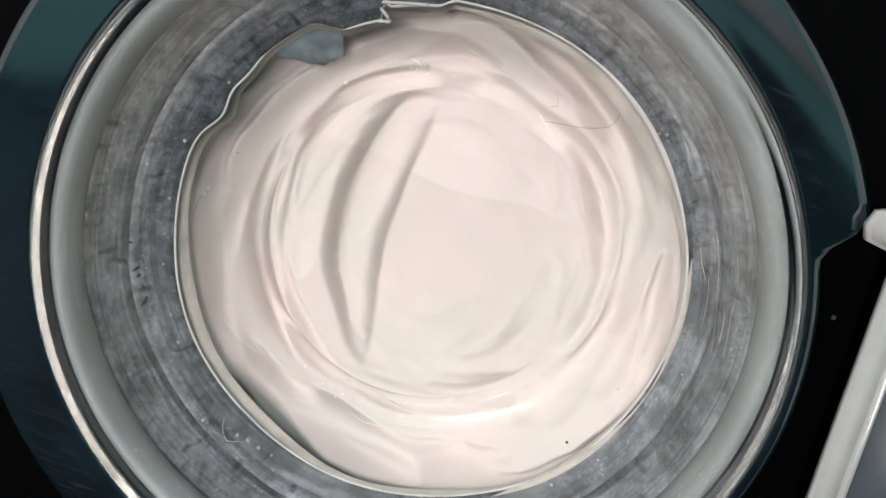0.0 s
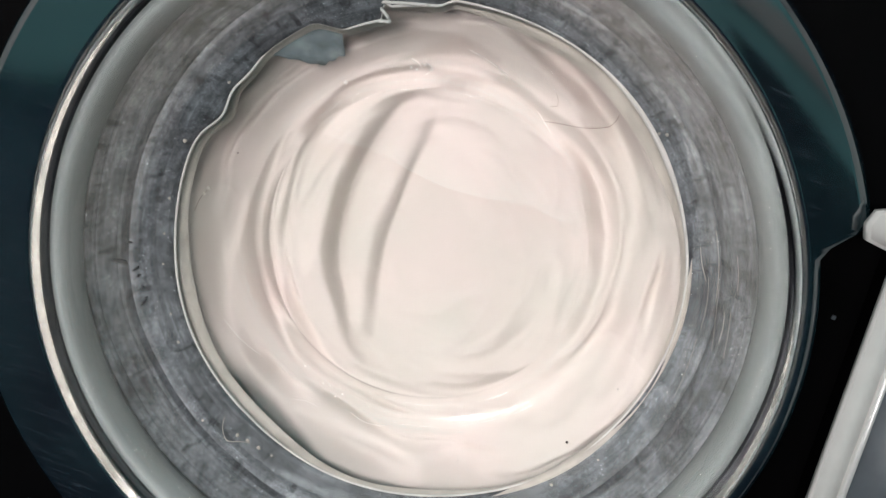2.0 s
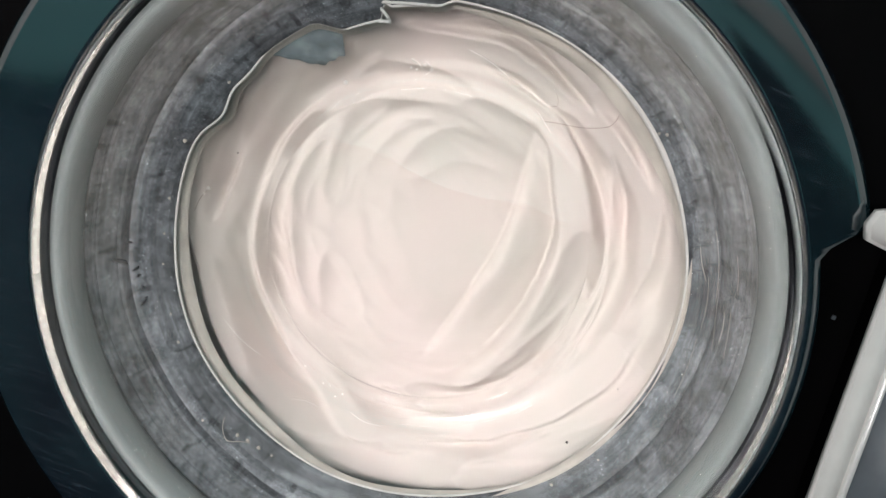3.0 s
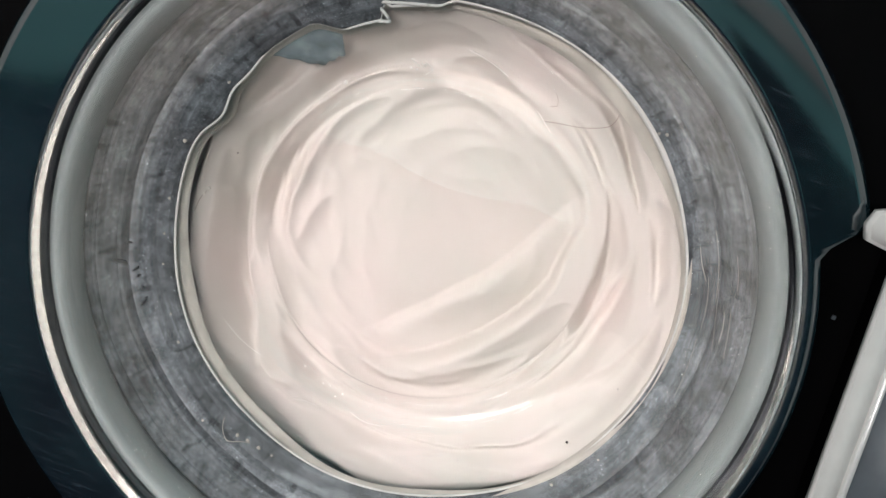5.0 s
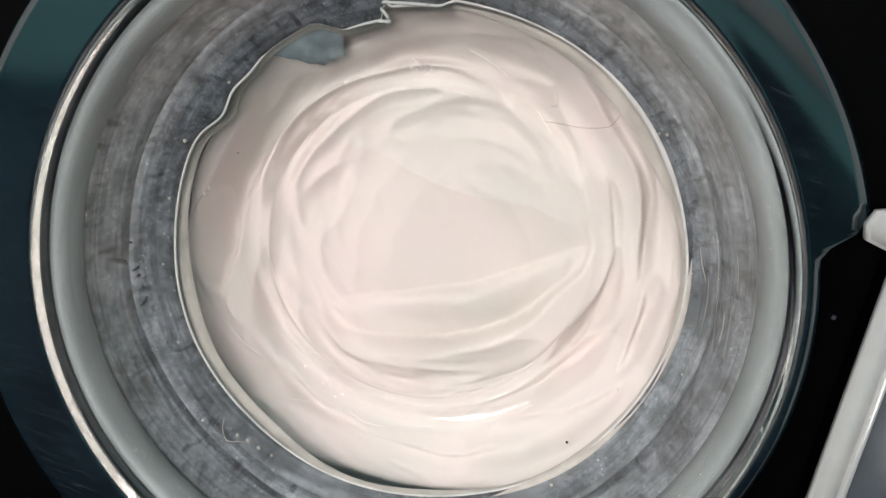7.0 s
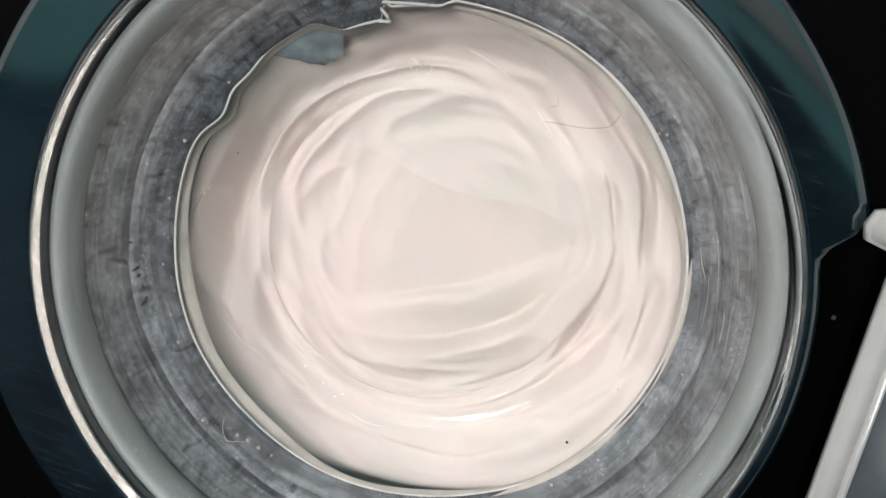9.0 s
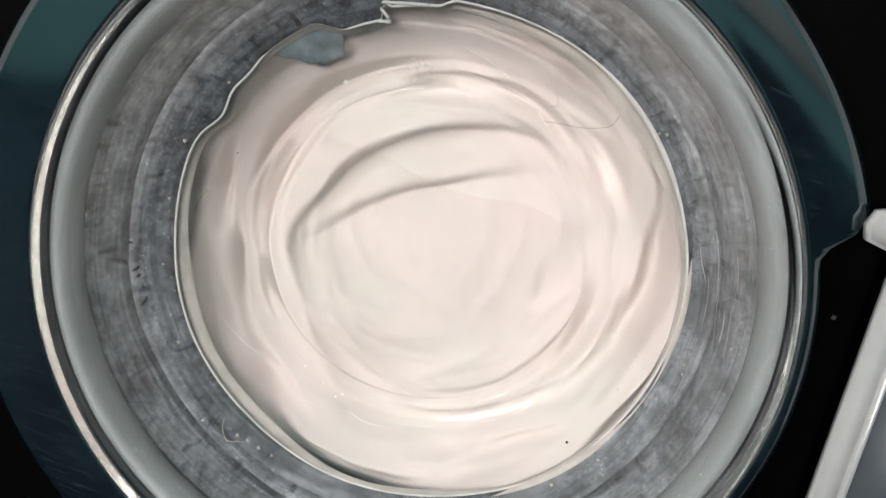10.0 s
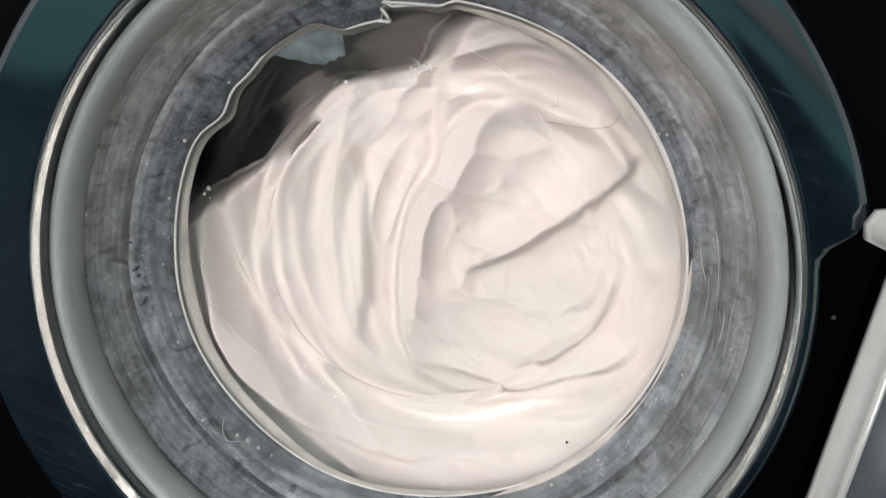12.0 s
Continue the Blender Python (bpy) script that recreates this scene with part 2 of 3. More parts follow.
def ring_outline(r, y, a):
    """The door ring is cut back beside the grip pocket."""
    d = math.degrees(a)
    d = turned(d, 0)
    cut = smoothstep(30.5, 27.0, d) * smoothstep(-48, -44, d)
    if r > 0.215:
        r += 0.0008 - 0.0030 * math.cos(a)
        r += (0.2085 - r) * cut
    return r, y


def lip_radius(d):
    """The uneven inner edge of the gasket, by angle in degrees."""
    r = 0.1535 + 0.0035 * math.cos(math.radians(d + 25))
    r -= 0.0070 * math.exp(-(turned(d, 163) / 5.5) ** 2)
    r -= 0.0030 * math.exp(-(turned(d, 152) / 5.0) ** 2)
    r -= 0.0105 * smoothstep(134, 126, d % 360) * smoothstep(116.4, 117.8, d % 360)
    r -= 0.0040 * smoothstep(117, 115, d % 360) * smoothstep(101, 105, d % 360)
    r += 0.0012 * math.sin(math.radians(7 * d)) * 0.5
    return r


def machine():
    wm = tagged(new("washing_machine"), "black front-loading washing machine with a round glass door", "washing machine")
    # cabinet front with a round opening
    bm = bmesh.new()
    n = 128
    rows = []
    for i in range(n):
        a = 2 * math.pi * i / n
        c, s = math.cos(a), math.sin(a)
        k = min(0.30 / max(abs(c), 1e-6), 0.30 / max(abs(s), 1e-6))
        rows.append([bm.verts.new((r * c, y, ZC + r * s)) for r, y in ((0.196, 0.034), (k, 0.034), (k, 0.050), (0.196, 0.050))])
    for i in range(n):
        p, q = rows[i], rows[(i + 1) % n]
        for j in range(4):
            bm.faces.new((p[j], p[(j + 1) % 4], q[(j + 1) % 4], q[j]))
    bmesh.ops.recalc_face_normals(bm, faces=bm.faces)
    part("front_panel", bm, M_BLACK, wm, smooth=False)
    part("lower_panel", box(-0.30, 0.30, 0.034, 0.05, 0.02, ZC - 0.302), M_BLACK, wm, smooth=False)
    part("side_panel", box(-0.302, -0.29, 0.052, 0.62, 0.02, ZC + 0.30), M_BLACK, wm, smooth=False)
    part("side_panel", box(0.29, 0.302, 0.052, 0.62, 0.02, ZC + 0.30), M_BLACK, wm, smooth=False)
    part("top_panel", box(-0.302, 0.302, 0.03, 0.62, ZC + 0.302, ZC + 0.32, 0.004), M_BLACK, wm)
    part("back_panel", box(-0.288, 0.288, 0.60, 0.62, 0.02, ZC + 0.30), M_BLACK, wm, smooth=False)
    for sx in (-0.26, 0.26):
        for y in (0.08, 0.56):
            part("foot", box(sx - 0.02, sx + 0.02, y - 0.02, y + 0.02, 0.0, 0.022, 0.003), M_RUBBER_DARK, wm)
    # door: smoked ring with glass, hoop, grip
    ring = rounded([(0.2015, 0.002), (OUT - 0.004, 0.002), (OUT, 0.007), (OUT, 0.030), (0.2015, 0.030)], 0.003)
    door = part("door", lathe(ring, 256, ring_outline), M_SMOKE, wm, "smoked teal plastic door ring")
    t = 0.0035
    bowl_in = [(0.1985, -0.0021), (0.1973, -0.0026), (0.1956, -0.0023), (0.1933, -0.0009), (0.1906, 0.0016), (0.1880, 0.0053), (0.1853, 0.0110), (0.181, 0.022), (0.170, 0.047), (0.158, 0.0660), (0.143, 0.0775), (0.1300, 0.0870), (0.1255, 0.0908), (0.1215, 0.0940), (0.1180, 0.0964), (0.1140, 0.0983), (0.1090, 0.0995), (0.09, 0.1005), (0.06, 0.1015), (0.03, 0.102), (0.0, 0.102)]
    bowl_out = [(0.0, 0.106), (0.03, 0.106), (0.06, 0.1055), (0.09, 0.1045), (0.0985, 0.1043), (0.1012, 0.1051), (0.1040, 0.1056), (0.1068, 0.1050), (0.1100, 0.1041), (0.1170, 0.1034), (0.1215, 0.1018), (0.1255, 0.0993), (0.1300, 0.0956), (0.1360, 0.0906), (0.1460, 0.0823), (0.1610, 0.0695), (0.1738, 0.0495), (0.185, 0.024), (0.1905, 0.0122), (0.1985, 0.0118), (0.2005, 0.009), (0.2005, 0.001), (0.1997, -0.0010)]
    glass = part("glass_bowl", lathe(eased(bowl_in, 4) + eased(bowl_out[:-6], 3) + bowl_out[-6:], 256), M_GLASS, door, "clear moulded glass bowl")
    glass.visible_shadow = False
    part("rim_seal", lathe(rounded([(0.1994, 0.0126), (0.2013, 0.0126), (0.2013, 0.030), (0.1994, 0.030)], 0.0004), 192), M_RUBBER_DARK, door, "thin black rubber seal")
    part("hoop", lathe([(0.1878, 0.0300), (0.1880, 0.0262), (0.1890, 0.0222), (0.1906, 0.0180), (0.1925, 0.0150), (0.1945, 0.0135), (0.1985, 0.0130), (0.1990, 0.0150), (0.1990, 0.0330), (0.1890, 0.0335)], 192), M_HOOP, door, "pale grey inner hoop")
    # grip
    def strip(xa, xb, z0=-0.16, z1=0.135):
        lean = -0.125
        return [(xa + lean * z0, z0), (xb + lean * z0, z0), (xb + lean * z1, z1), (xa + lean * z1, z1)]
    part("grip_side", prism(strip(0.2285, 0.2412), -0.010, -0.002, 0.0010), M_SILVER, door, "silver side of the door grip")
    part("grip_base", prism(strip(0.2380, 0.290), -0.0025, 0.034), M_BLACK, door, "black grip base", smooth=False)
    # chrome edge whose highlight line is put into the near-white colour
    part("grip_edge", prism(strip(0.2414, 0.2440), -0.0125, -0.002, 0.0006), M_CHROME_GLINT, door, "chamfered chrome edge with its highlight painted white")
    part("grip_face", prism(strip(0.2442, 0.295), -0.0095, -0.002, 0.0010), M_SLATE, door, "slate grey grip face")
    lug = [(0.1985, 0.1115), (0.1955, 0.1185), (0.1975, 0.1262), (0.2060, 0.1300), (0.2240, 0.1300), (0.2240, 0.1085)]
    part("grip_lug", prism(lug, -0.010, 0.0, 0.002), M_SILVER, door, "rounded silver lug")
    part("printed_mark", box(0.2166, 0.2186, 0.0326, 0.0337, ZC + 0.0615, ZC + 0.0636), M_SLATE, wm, "small grey printed mark", smooth=False)
    # gasket
    def bend(r, y, a):
        d = math.degrees(a)
        k = smoothstep(0.030, LIP_Y, y)
        w = noise.noise((math.cos(a) * 3, math.sin(a) * 3, y * 30)) * 0.0012
        if y > 0.06 and r < 0.166:
            return lip_radius(d) + (r - 0.155) + w * 0.4, y
        ribs = 0.00045 * math.sin(y * 2 * math.pi / 0.0031 + 1.5 * math.sin(a)) * smoothstep(0.037, 0.040, y) * smoothstep(0.057, 0.054, y)
        return r + w * (1 + k) + ribs, y
    prof = [(0.196, 0.0355), (0.1905, 0.0350), (0.1880, 0.0360), (0.1845, 0.0430), (0.1775, 0.054), (0.1760, 0.0560), (0.1754, 0.0720), (0.1730, 0.0720), (0.1718, 0.0565), (0.1690, 0.0595), (0.164, 0.066), (0.158, 0.0715), (0.155, 0.0735), (0.1555, 0.078), (0.162, 0.080), (0.172, 0.078), (0.180, 0.085), (0.200, 0.090), (0.200, 0.060)]
    prof = eased(prof[:6], 8) + prof[6:]
    gasket = part("gasket", lathe(prof, 360, bend), M_RUBBER, wm, "wet grey rubber door gasket")
    return wm, door, gasket


OUTSIDE = ((0.0, 0.106), (0.06, 0.1055), (0.09, 0.1045), (0.0985, 0.1043), (0.1012, 0.1051), (0.1040, 0.1056), (0.1068, 0.1050), (0.1100, 0.1041), (0.1170, 0.1034), (0.1215, 0.1018), (0.1255, 0.0993), (0.1300, 0.0956), (0.1360, 0.0906), (0.1460, 0.0823), (0.1610, 0.0695), (0.1738, 0.0495))


def back_of_glass(r):
    for (r0, y0), (r1, y1) in zip(OUTSIDE, OUTSIDE[1:]):
        if r <= r1:
            break
    return y0 + (y1 - y0) * (r - r0) / (r1 - r0)


def gasket_details(gasket):
    # wet bead along the lip; its glint is put into white colour and width
    def follow(r, y, a):
        d = math.degrees(a)
        wide = 0.9 + 1.5 * math.exp(-(turned(d, 48) / 20) ** 2) + 0.5 * math.exp(-(turned(d, 110) / 12) ** 2)
        wide *= 1 - 0.8 * smoothstep(147, 145, d) * smoothstep(125, 127, d)
        return lip_radius(d) - 0.0006 + (r - 0.15) * wide, 0.0745 + (y - 0.0745) * wide
    ringlet = [(0.15 + 0.0009 * math.cos(6.2832 * k / 8), 0.0745 + 0.0009 * math.sin(6.2832 * k / 8)) for k in range(8)]
    part("wet_bead", lathe(ringlet, 480, follow), M_LIP_GLINT, gasket, "thin water line on the lip, its glint painted white")
    # the lip doubles back on itself at the upper side
    zig = [(0.1397, 118.6), (0.1392, 117.2), (0.1388, 115.8), (0.1440, 116.8), (0.1494, 118.0), (0.1489, 115.0), (0.1477, 111.7), (0.1466, 107.0)]
    pts = [(r * math.cos(math.radians(d)), 0.0728, ZC + r * math.sin(math.radians(d))) for r, d in eased(zig, 5)]
    # the same white paints the glint on this fold
    part("lip_fold", tube(pts, 0.0010, 8), M_LIP_GLINT, gasket, "wet fold where the lip doubles back, its glint painted white")
    # the lip's wet inner face; the cloth it reflects is painted as beige
    def inner_lip(r, y, a):
        d = math.degrees(a)
        w = 0.0022 + 0.0042 * math.exp(-(turned(d, -140) / 45) ** 2) + 0.0075 * math.exp(-(turned(d, 62) / 34) ** 2) + 0.0005 * math.sin(math.radians(9 * d))
        rr = lip_radius(d) + 0.002 - (w + 0.002) * (r - 0.1)
        return rr, back_of_glass(rr) + 0.0003 + (y - 0.1)
    part("lip_band", lathe([(0.1, 0.1), (0.1 + 0.5, 0.1), (1.1, 0.1), (1.1, 0.1008), (0.6, 0.1012), (0.1, 0.1012)], 360, inner_lip), M_LIP_BAND, gasket, "wet inner lip face with the reflected cloth painted beige")
    # folded tab of rubber at the upper side
    n, m = 48, 10
    bm = bmesh.new()
    front, back = [], []
    for i in range(n + 1):
        d = 148.5 - 22.5 * i / n
        a = math.radians(d)
        r1 = 0.1585
        r0 = 0.1500 - 0.0215 * smoothstep(148.0, 136.3, d) * smoothstep(126.2, 131.0, d) + 0.0006 * math.sin(d * 2.1)
        f, g = [], []
        for j in range(m + 1):
            r = r1 + (r0 - r1) * j / m
            y = back_of_glass(r) + 0.0004 + 0.0008 * (noise.noise((i * 0.3, j * 0.5, 2.0)) + 0.5)
            f.append(bm.verts.new((r * math.cos(a), y, ZC + r * math.sin(a))))
            g.append(bm.verts.new((r * math.cos(a), y + 0.0016 * (1 - 0.6 * (j / m) ** 3), ZC + r * math.sin(a))))
        front.append(f)
        back.append(g)
    for i in range(n):
        for j in range(m):
            bm.faces.new((front[i][j], front[i + 1][j], front[i + 1][j + 1], front[i][j + 1]))
            bm.faces.new((back[i][j], back[i][j + 1], back[i + 1][j + 1], back[i + 1][j]))
        for j in (0, m):
            bm.faces.new((front[i][j], front[i + 1][j], back[i + 1][j], back[i][j]))
    for i in (0, n):
        for j in range(m):
            bm.faces.new((front[i][j], front[i][j + 1], back[i][j + 1], back[i][j]))
    bmesh.ops.recalc_face_normals(bm, faces=bm.faces)
    part("fold", bm, M_TAB, gasket, "folded teal-grey rubber tab pressed to the glass")


def make_drum(wm):
    prof = [(0.181, 0.100), (0.187, 0.096), (0.235, 0.100), (0.245, 0.108), (0.245, 0.44), (0.02, 0.45), (0.02, 0.455), (0.25, 0.445), (0.25, 0.103), (0.238, 0.095)]
    bm = lathe([(r, y) for r, y in prof], 128, centre=(0.0, 0.0))
    drum = part("drum", bm, M_STEEL, wm, "dull dark stainless steel drum")
    for k in range(3):
        bmp = box(-0.02, 0.02, 0.14, 0.42, -0.245, -0.195, 0.008)
        bmesh.ops.rotate(bmp, cent=(0, 0, 0), matrix=Matrix.Rotation(math.radians(120 * k), 3, "Y"), verts=bmp.verts)
        part("paddle", bmp, M_HOOP, drum, "moulded grey paddle")
    drum.location = (0, 0, ZC)
    return drum


# ---- the washing ----
def crease(x, z, cx, cz, radius, mid, span, h, w):
    """An overlapping fold along an arc: the inner side stands forward by h and falls away over w."""
    d = math.hypot(x - cx, z - cz) - radius + 0.006 * noise.noise((x * 22, z * 22, radius * 40))
    a = turned(math.degrees(math.atan2(z - cz, x - cx)), mid) / span
    env = math.exp(-a ** 4)
    if d > 0:
        return env * h * (1.35 * math.exp(-(d / 0.0048) ** 2) - 0.75 * math.exp(-d / 0.018) + 0.2 * math.exp(-d / 0.006))
    return env * h * math.exp(-(d / w) ** 2)


def pleat(x, z, cx, cz, radius, mid, span, h, w):
    """A rolled fold along an arc: the outer side stands forward as a ridge, the inner side drops into a groove."""
    d = math.hypot(x - cx, z - cz) - radius + 0.005 * noise.noise((x * 24, z * 24, radius * 30))
    a = turned(math.degrees(math.atan2(z - cz, x - cx)), mid) / span
    env = math.exp(-a ** 4) * h
    if d > 0:
        rise = 1 - math.exp(-d / 0.0032)
        return env * (1.25 * rise * math.exp(-(d / w) ** 2) - 0.7 * (1 - rise))
    return env * -0.7 * math.exp(d / 0.013)


def swirl(x, z, cx, cz, seed):
    """Soft folds that run round a centre, as wrung cloth lies."""
    dx, dz = x - cx, z - cz
    r = math.hypot(dx, dz)
    c, s = (dx / r, dz / r) if r > 1e-6 else (1.0, 0.0)
    n1 = noise.noise((r * 42 + 0.5 * c, c * 1.3 + seed, s * 1.3))
    n2 = noise.noise((r * 95 + 0.8 * s, c * 2.6, s * 2.6 + seed))
    return (1 - 2.2 * abs(n1)) * 0.8 + (1 - 2.2 * abs(n2)) * 0.2


def heap(name, shape, outline, material, back, nr=170, nt=420):
    """A rounded heap of cloth: a folded front towards the glass and a full back."""
    bm = bmesh.new()
    rings = []
    for j in range(1, nr + 1):
        ring = []
        for i in range(nt):
            a = 2 * math.pi * i / nt
            r = outline(a) * j / nr
            x, z = r * math.cos(a), r * math.sin(a)
            edge = (j / nr)
            y = shape(x, z, r, a) + 0.045 * smoothstep(0.86, 1.0, edge) ** 2
            ring.append(bm.verts.new((x, y, z)))
        rings.append(ring)
    mid = bm.verts.new((0, shape(0, 0, 0, 0), 0))
    nb = 12
    prev = rings[-1]
    backs = []
    for j in range(1, nb + 1):
        f = j / nb
        ring = []
        for i in range(nt):
            v = prev[i].co
            k = math.cos(f * math.pi / 2 * 0.98)
            ring.append(bm.verts.new((v.x * k, v.y + (back - v.y) * math.sin(f * math.pi / 2) + 0.004 * math.sin(i * 0.3 + j), v.z * k)))
        backs.append(ring)
    end = bm.verts.new((0, back, 0))
    for i in range(nt):
        k = (i + 1) % nt
        bm.faces.new((mid, rings[0][i], rings[0][k]))
        for p, q in zip(rings, rings[1:]):
            bm.faces.new((p[i], q[i], q[k], p[k]))
        chain = [rings[-1]] + backs
        for p, q in zip(chain, chain[1:]):
            bm.faces.new((p[i], q[i], q[k], p[k]))
        bm.faces.new((backs[-1][i], end, backs[-1][k]))
    bmesh.ops.recalc_face_normals(bm, faces=bm.faces)
    return link(name, bm, material)


def base_front(r):
    return back_of_glass(min(r, 0.157)) + 0.006 + 0.046 * smoothstep(0.158, 0.185, r)


def sheet_shape(x, z, r, a):
    y = base_front(r) + 0.0110
    # long overlapping folds beside the middle
    y -= pleat(x, z, 0.073, 0.011, 0.1400, -170, 34, 0.0145, 0.017)
    y -= pleat(x, z, 0.291, 0.003, 0.3260, -177, 14, 0.0060, 0.016)
    y -= pleat(x, z, 0.029, 0.022, 0.1585, -130, 28, 0.0130, 0.012)
    y -= pleat(x, z, 0.060, 0.000, 0.1620, 178, 20, 0.0080, 0.012)
    # shallow folds round the outside
    y -= crease(x, z, 0.02, 0.02, 0.128, -115, 30, 0.019, 0.012)
    y -= crease(x, z, 0.00, 0.03, 0.155, -95, 30, 0.020, 0.012)
    y -= crease(x, z, 0.01, 0.01, 0.122, 20, 24, 0.015, 0.012)
    y -= crease(x, z, 0.00, 0.00, 0.150, 35, 34, 0.018, 0.012)
    y -= crease(x, z, 0.01, -0.01, 0.146, 150, 34, 0.018, 0.012)
    y -= crease(x, z, -0.01, 0.00, 0.150, -150, 26, 0.016, 0.012)
    y -= crease(x, z, -0.02, 0.00, 0.134, 75, 22, 0.015, 0.012)
    y -= crease(x, z, 0.02, -0.02, 0.118, -40, 20, 0.015, 0.012)
    k = smoothstep(0.055, 0.125, r)
    y -= 0.0150 * (0.12 + 0.88 * k) * smoothstep(0.01, 0.05, r) * swirl(x, z, 0.012, 0.0, 4.0)
    y -= 0.0050 * noise.noise((x * 15, z * 15, 3.0)) + 0.0012 * noise.noise((x * 60, z * 60, 7.0)) * (0.4 + k)
    return max(y, back_of_glass(r) + 0.003)


def towel_shape(x, z, r, a):
    y = base_front(r) + 0.013
    y -= crease(x, z, 0.120, 0.017, 0.142, 180, 36, 0.016, 0.020)
    y -= crease(x, z, -0.100, 0.160, 0.200, -34, 17, 0.015, 0.018)
    y -= crease(x, z, -0.263, -0.095, 0.235, 22, 14, 0.007, 0.014)
    y -= crease(x, z, -0.020, 0.020, 0.118, -150, 30, 0.013, 0.013)
    y -= crease(x, z, 0.000, 0.010, 0.150, -140, 24, 0.012, 0.012)
    y -= crease(x, z, 0.080, 0.120, 0.110, 190, 30, 0.009, 0.014)
    y -= crease(x, z, 0.045, 0.030, 0.098, -62, 40, 0.013, 0.014)
    y -= crease(x, z, 0.050, 0.020, 0.066, -35, 45, 0.012, 0.014)
    y -= crease(x, z, -0.010, 0.000, 0.135, -100, 40, 0.010, 0.014)
    y -= crease(x, z, 0.020, 0.000, 0.130, 185, 26, 0.009, 0.012)
    y -= crease(x, z, 0.020, -0.010, 0.128, 78, 24, 0.010, 0.012)
    y -= 0.0078 * smoothstep(0.008, 0.05, math.hypot(x - 0.055, z - 0.025)) * swirl(x, z, 0.055, 0.025, 9.0)
    y -= 0.006 * noise.noise((x * 14, z * 14, 9.0)) + 0.0020 * noise.noise((x * 55, z * 55, 1.0))
    return max(y, back_of_glass(r) + 0.003)


def sheet_outline(a):
    return 0.214 + 0.006 * math.sin(2 * a + 0.6) + 0.005 * math.sin(5 * a)


def towel_outline(a):
    d = math.degrees(a)
    return 0.190 - 0.066 * math.exp(-(turned(d, 143) / 44) ** 4) + 0.006 * math.sin(5 * a + 2) + 0.004 * math.sin(11 * a)


# ---- turning of the drum and the washing ----
TURN = 360 / 0.675       # degrees a second while the drum spins


def spin(t):
    """Angle turned at t, anticlockwise; the drum slows from 11.35 s."""
    if t < 11.35:
        return TURN * t + 13 * math.sin(t * 0.72) * smoothstep(0.0, 0.6, t) * (1 - smoothstep(10.6, 11.3, t))
    s = t - 11.35
    slow, last = 0.27, 25
    if s < slow:
        return TURN * 11.35 + TURN * s - 0.5 * (TURN - last) / slow * s * s
    return TURN * 11.35 + TURN * slow - 0.5 * (TURN - last) * slow + last * (s - slow)


room()
ceiling_fill()
wall_light()
washer, door, gasket = machine()
gasket_details(gasket)
drum = make_drum(washer)
sheet = tagged(heap("bed_sheet", sheet_shape, sheet_outline, M_CLOTH, 0.30), "wet creased white cotton sheet turning behind the door glass", "sheet")
towel = tagged(heap("bath_towel", towel_shape, towel_outline, M_CLOTH_B, 0.26, 150, 380), "wet folded white towel tumbling in the drum", "towel")


# ---- small things on the glass ----
BOWL = ((0.0, 0.102), (0.06, 0.1015), (0.09, 0.1005), (0.109, 0.0995), (0.114, 0.0983), (0.118, 0.0964), (0.1215, 0.0940), (0.1255, 0.0908), (0.1300, 0.0870), (0.143, 0.0775), (0.158, 0.0660), (0.170, 0.047), (0.181, 0.022), (0.187, 0.006))


def on_glass(r, d, off=0.0004):
    for (r0, y0), (r1, y1) in zip(BOWL, BOWL[1:]):
        if r <= r1:
            break
    y = y0 + (y1 - y0) * (r - r0) / (r1 - r0)
    a = math.radians(d)
    return Vector((r * math.cos(a), y - off, ZC + r * math.sin(a)))


def strand(name, points, radius, material, label, category, group=""):
    pts = []
    off = 720.0
    for r, d in eased([(p, q + off) for p, q in points], 6):
        pts.append(on_glass(r, d - off, radius + 0.0001))
    return tagged(link(name, tube(pts, radius, 5), material), label, category, group)


def speck(name, r, d, size, material, label, category, group="", flat=0.6):
    bm = bmesh.new()
    bmesh.ops.create_icosphere(bm, subdivisions=2, radius=size)
    c = on_glass(r, d, size * flat * 0.8)
    q = random.uniform(0, 9)
    for v in bm.verts:
        k = 1 + 0.45 * noise.noise(v.co / size * 1.3 + Vector((q, q, q)))
        v.co = c + Vector((v.co.x * k * random.uniform(0.95, 1.05), v.co.y * flat * k, v.co.z * k))
    return tagged(link(name, bm, material), label, category, group)


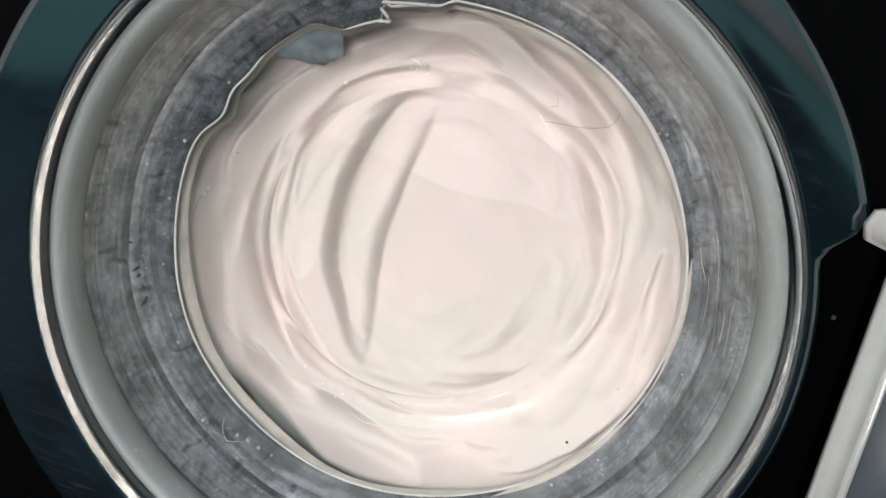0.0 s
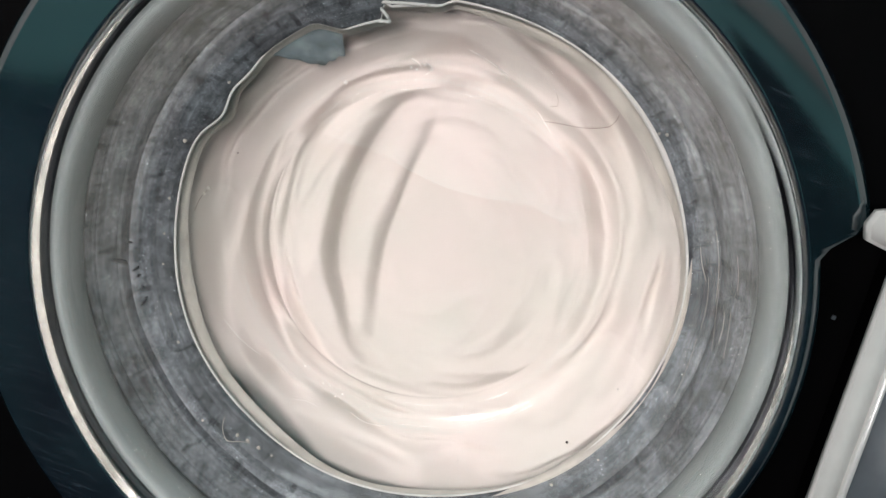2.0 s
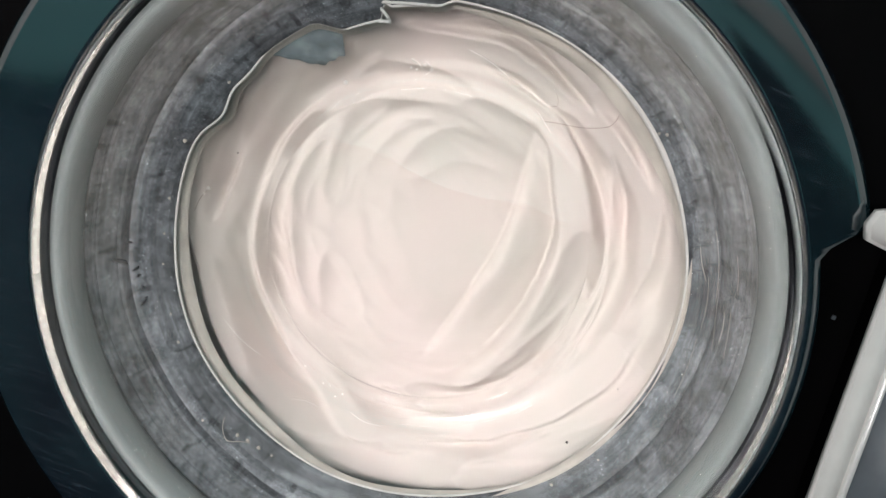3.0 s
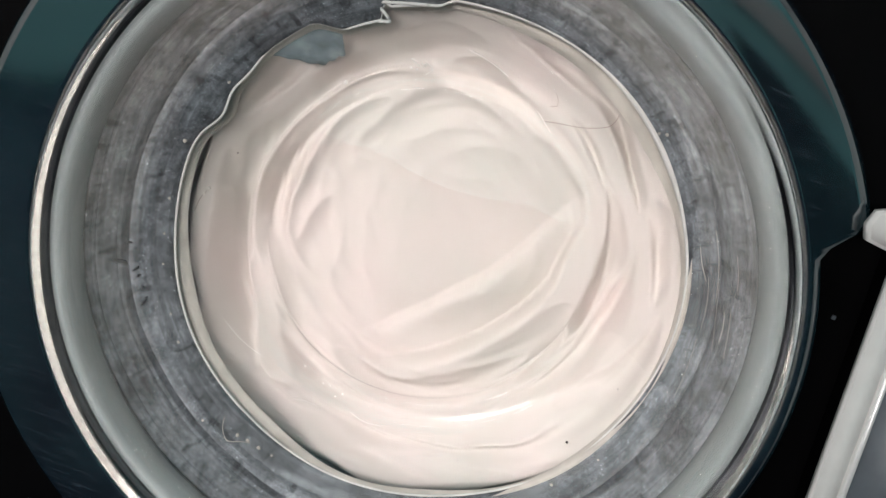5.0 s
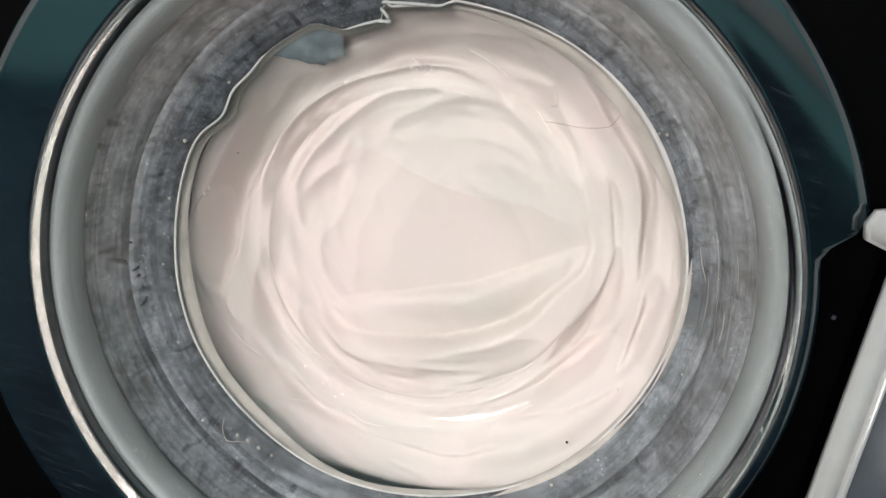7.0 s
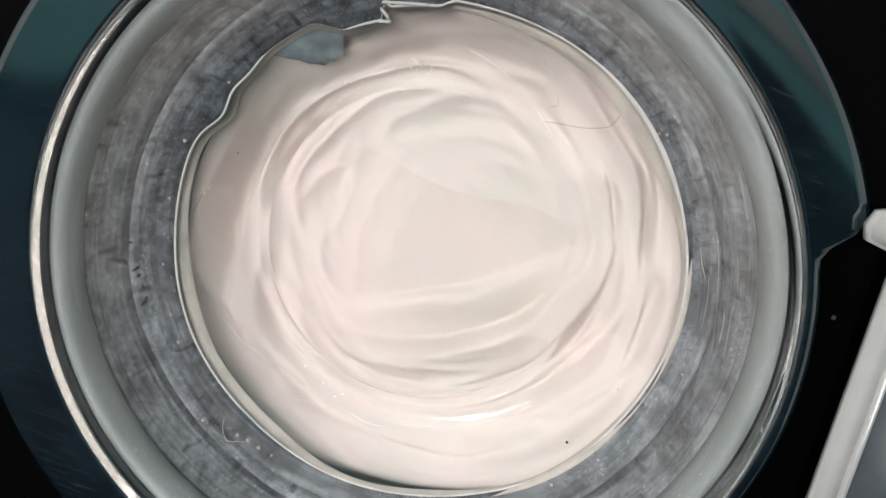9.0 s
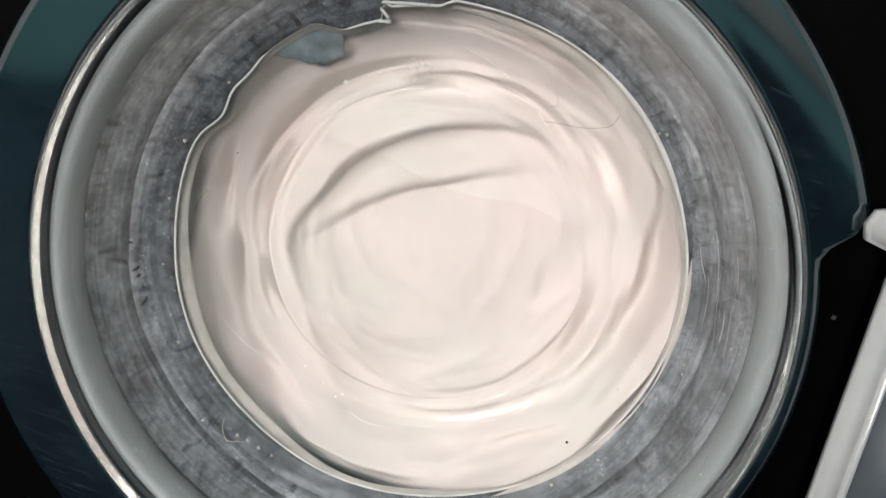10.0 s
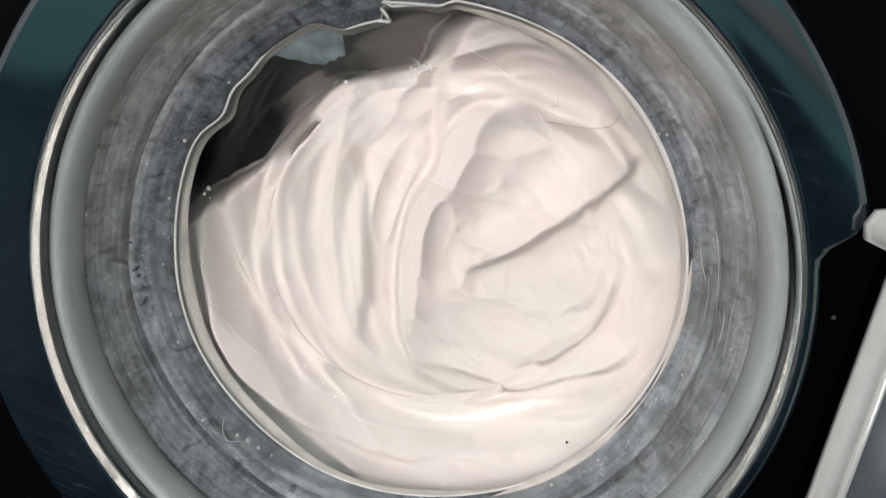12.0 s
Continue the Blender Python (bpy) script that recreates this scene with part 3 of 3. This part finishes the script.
def debris():
    strand("hair", [(0.1063, 68.2), (0.1133, 63.4), (0.1208, 59.1), (0.1317, 56.1), (0.1375, 56.0), (0.1417, 56.9)], 0.00016, M_HAIR, "curved brown hair stuck to the door glass", "hair", "hairs on the glass")
    strand("hair", [(0.1245, 70.8), (0.1215, 69.0), (0.1185, 68.3), (0.1158, 69.6)], 0.00013, M_HAIR, "short bent brown hair on the door glass", "hair", "hairs on the glass")
    strand("hair", [(0.1350, -177.6), (0.1385, -174.5), (0.1400, -171.5)], 0.00014, M_HAIR, "short bent brown hair on the door glass", "hair", "hairs on the glass")
    strand("thread", [(0.1587, -120.9), (0.1620, -119.5), (0.1640, -117.0), (0.1610, -114.5), (0.1590, -112.6)], 0.00028, M_LINT, "loose pale thread caught at the gasket lip", "thread")
    for r, d, k in ((0.1449, -32.3, 0.0009), (0.1426, -13.8, 0.0004), (0.1353, -61.4, 0.0004), (0.1270, 171.1, 0.0006), (0.1300, 172.5, 0.0004)):
        speck("dirt_speck", r, d, k, M_DIRT, "tiny dark dirt speck on the door glass", "dirt speck", "dirt on the glass")
    for r, d, k in ((0.1350, -177.6, 0.0014), (0.1365, -176.0, 0.0009), (0.1335, -175.2, 0.0007), (0.1566, -147.5, 0.0008), (0.1580, -140.9, 0.0009), (0.1654, -123.7, 0.0009),
                    (0.1584, 48.9, 0.0010), (0.1550, 49.7, 0.0008), (0.1505, 155.6, 0.0011), (0.1535, 172.1, 0.0012), (0.1530, -174.2, 0.0009), (0.1540, -166, 0.0007),
                    (0.1552, -159, 0.0007), (0.1600, -116, 0.0012), (0.1590, -113.5, 0.0010), (0.1585, -110.5, 0.0012), (0.1580, -107, 0.0008), (0.1590, -40, 0.0010), (0.1600, -28, 0.0008)):
        speck("lint", r, d, k, M_LINT, "small pale lint crumb beside the gasket lip", "lint", "lint crumbs")
    places = [(0.1659, -164.7), (0.1751, -161.1), (0.1625, -155.7), (0.1622, -152.5), (0.1628, -148.8), (0.1632, -146.2), (0.1664, -138.7), (0.1650, -120.6)]
    places += [(random.gauss(0.1650, 0.0032), random.gauss(-153, 11)) for k in range(22)]
    places += [(random.gauss(0.1655, 0.0025), random.uniform(150, 178)) for k in range(9)]
    for k, (r, d) in enumerate(places):
        a = math.radians(d)
        out = Vector((math.cos(a), -1.25, math.sin(a))).normalized()
        side = Vector((-math.sin(a), 0, math.cos(a)))
        up = out.cross(side)
        c = Vector((r * math.cos(a), 0.0658 - (r - 0.164) * 1.25, ZC + r * math.sin(a)))
        lean = random.uniform(-0.5, 0.5)
        long, broad = random.uniform(0.0016, 0.0042) * (1.3 if k < 8 else 0.8), random.uniform(0.0007, 0.0013)
        bm = bmesh.new()
        bmesh.ops.create_icosphere(bm, subdivisions=2, radius=1.0)
        for v in bm.verts:
            e = 1 + 0.7 * noise.noise(v.co * 1.7 + Vector((k * 3.1, 0, 0)))
            p, q = v.co.x * long * e, v.co.y * broad * e
            v.co = c + out * (p - lean * q) + side * (q + lean * p) + up * v.co.z * 0.0004
        tagged(link("mould_spot", bm, M_MOULD), "ragged black mould streak on the grey gasket", "mould spot", "mould spots")
    for k in range(9):
        speck("bubble", random.uniform(0.1095, 0.1165), random.uniform(-108, -99), random.uniform(0.0003, 0.0007), M_SUDS, "tiny pale suds bubble on the glass", "bubble", "suds bubbles")
    # dried suds and scratches
    for r, d, k in ((0.1122, 133.9, 0.0013), (0.1110, 113.2, 0.0008), (0.1098, 111.6, 0.0007), (0.1125, 109.0, 0.0009), (0.1098, 107.2, 0.0007), (0.1120, -115.2, 0.0006)):
        speck("suds_fleck", r, d, k, M_SUDS, "dried pale suds fleck on the glass", "suds fleck", "suds flecks", 0.15)
    for k in range(8):
        r = random.uniform(0.1600, 0.1790)
        d = random.uniform(-8, 24)
        n = random.uniform(6, 15)
        strand("scratch", [(r, d + n), (r + 0.0006, d + n / 2), (r + random.uniform(0.0, 0.003), d)], random.uniform(0.00009, 0.00020), M_LINT, "fine pale scratch along the curved glass", "scratch", "scratches on the glass")

    # fine scratches on the flat of the bowl and dried streaks near its top
    for k in range(9):
        r, d = random.uniform(0.050, 0.088), random.uniform(-103, -86)
        turn, run = random.uniform(-9, 9), random.uniform(-0.014, 0.014)
        strand("scratch", [(r, d), (r + run * 0.5, d + turn * 0.7), (r + run, d + turn)], random.uniform(0.00005, 0.00009), M_SUDS, "fine pale scratch on the flat of the glass", "scratch", "scratches on the glass")
    for a, b, c, k in (((0.1245, 96.5), (0.1215, 91.0), (0.1172, 84.3), 0.00022), ((0.1165, 112.8), (0.1140, 111.0), (0.1105, 110.0), 0.00030), ((0.1150, 109.0), (0.1100, 106.6), (0.1065, 109.0), 0.00020),
                       ((0.1090, 71.5), (0.1065, 67.0), (0.1050, 64.0), 0.00018), ((0.1306, -112.5), (0.1265, -108.5), (0.1250, -104.0), 0.00014), ((0.1330, -141.0), (0.1300, -134.0), (0.1260, -127.0), 0.00016), ((0.1195, -95), (0.1215, -90), (0.1210, -84), 0.00016)):
        strand("suds_streak", [a, b, c], k, M_SUDS, "thin dried suds streak on the glass", "suds streak", "suds streaks")


def motions():
    steps = [i * 0.05 for i in range(241)]
    walk(drum, [(t, pose(0, 0, ZC, 0, -spin(t), 0)) for t in steps])
    rows_a, rows_b = [], []
    end = spin(12.0)
    for t in steps:
        k = smoothstep(11.32, 11.60, t)
        d = smoothstep(11.62, 12.0, t)
        rows_a.append((t, pose(0.018 * d, 0.005 + 0.012 * k + 0.072 * d, ZC - 0.018 * d, 1.2, 0, -2.6) @ pose(0, 0, 0, 0, -spin(t), 0)))
        rows_b.append((t, pose(0.006 * k, 0.060 * (1 - k), ZC - 0.006 * k, 0, -(spin(t) - end), 0)))
    walk(sheet, rows_a)
    walk(towel, rows_b)


debris()
motions()
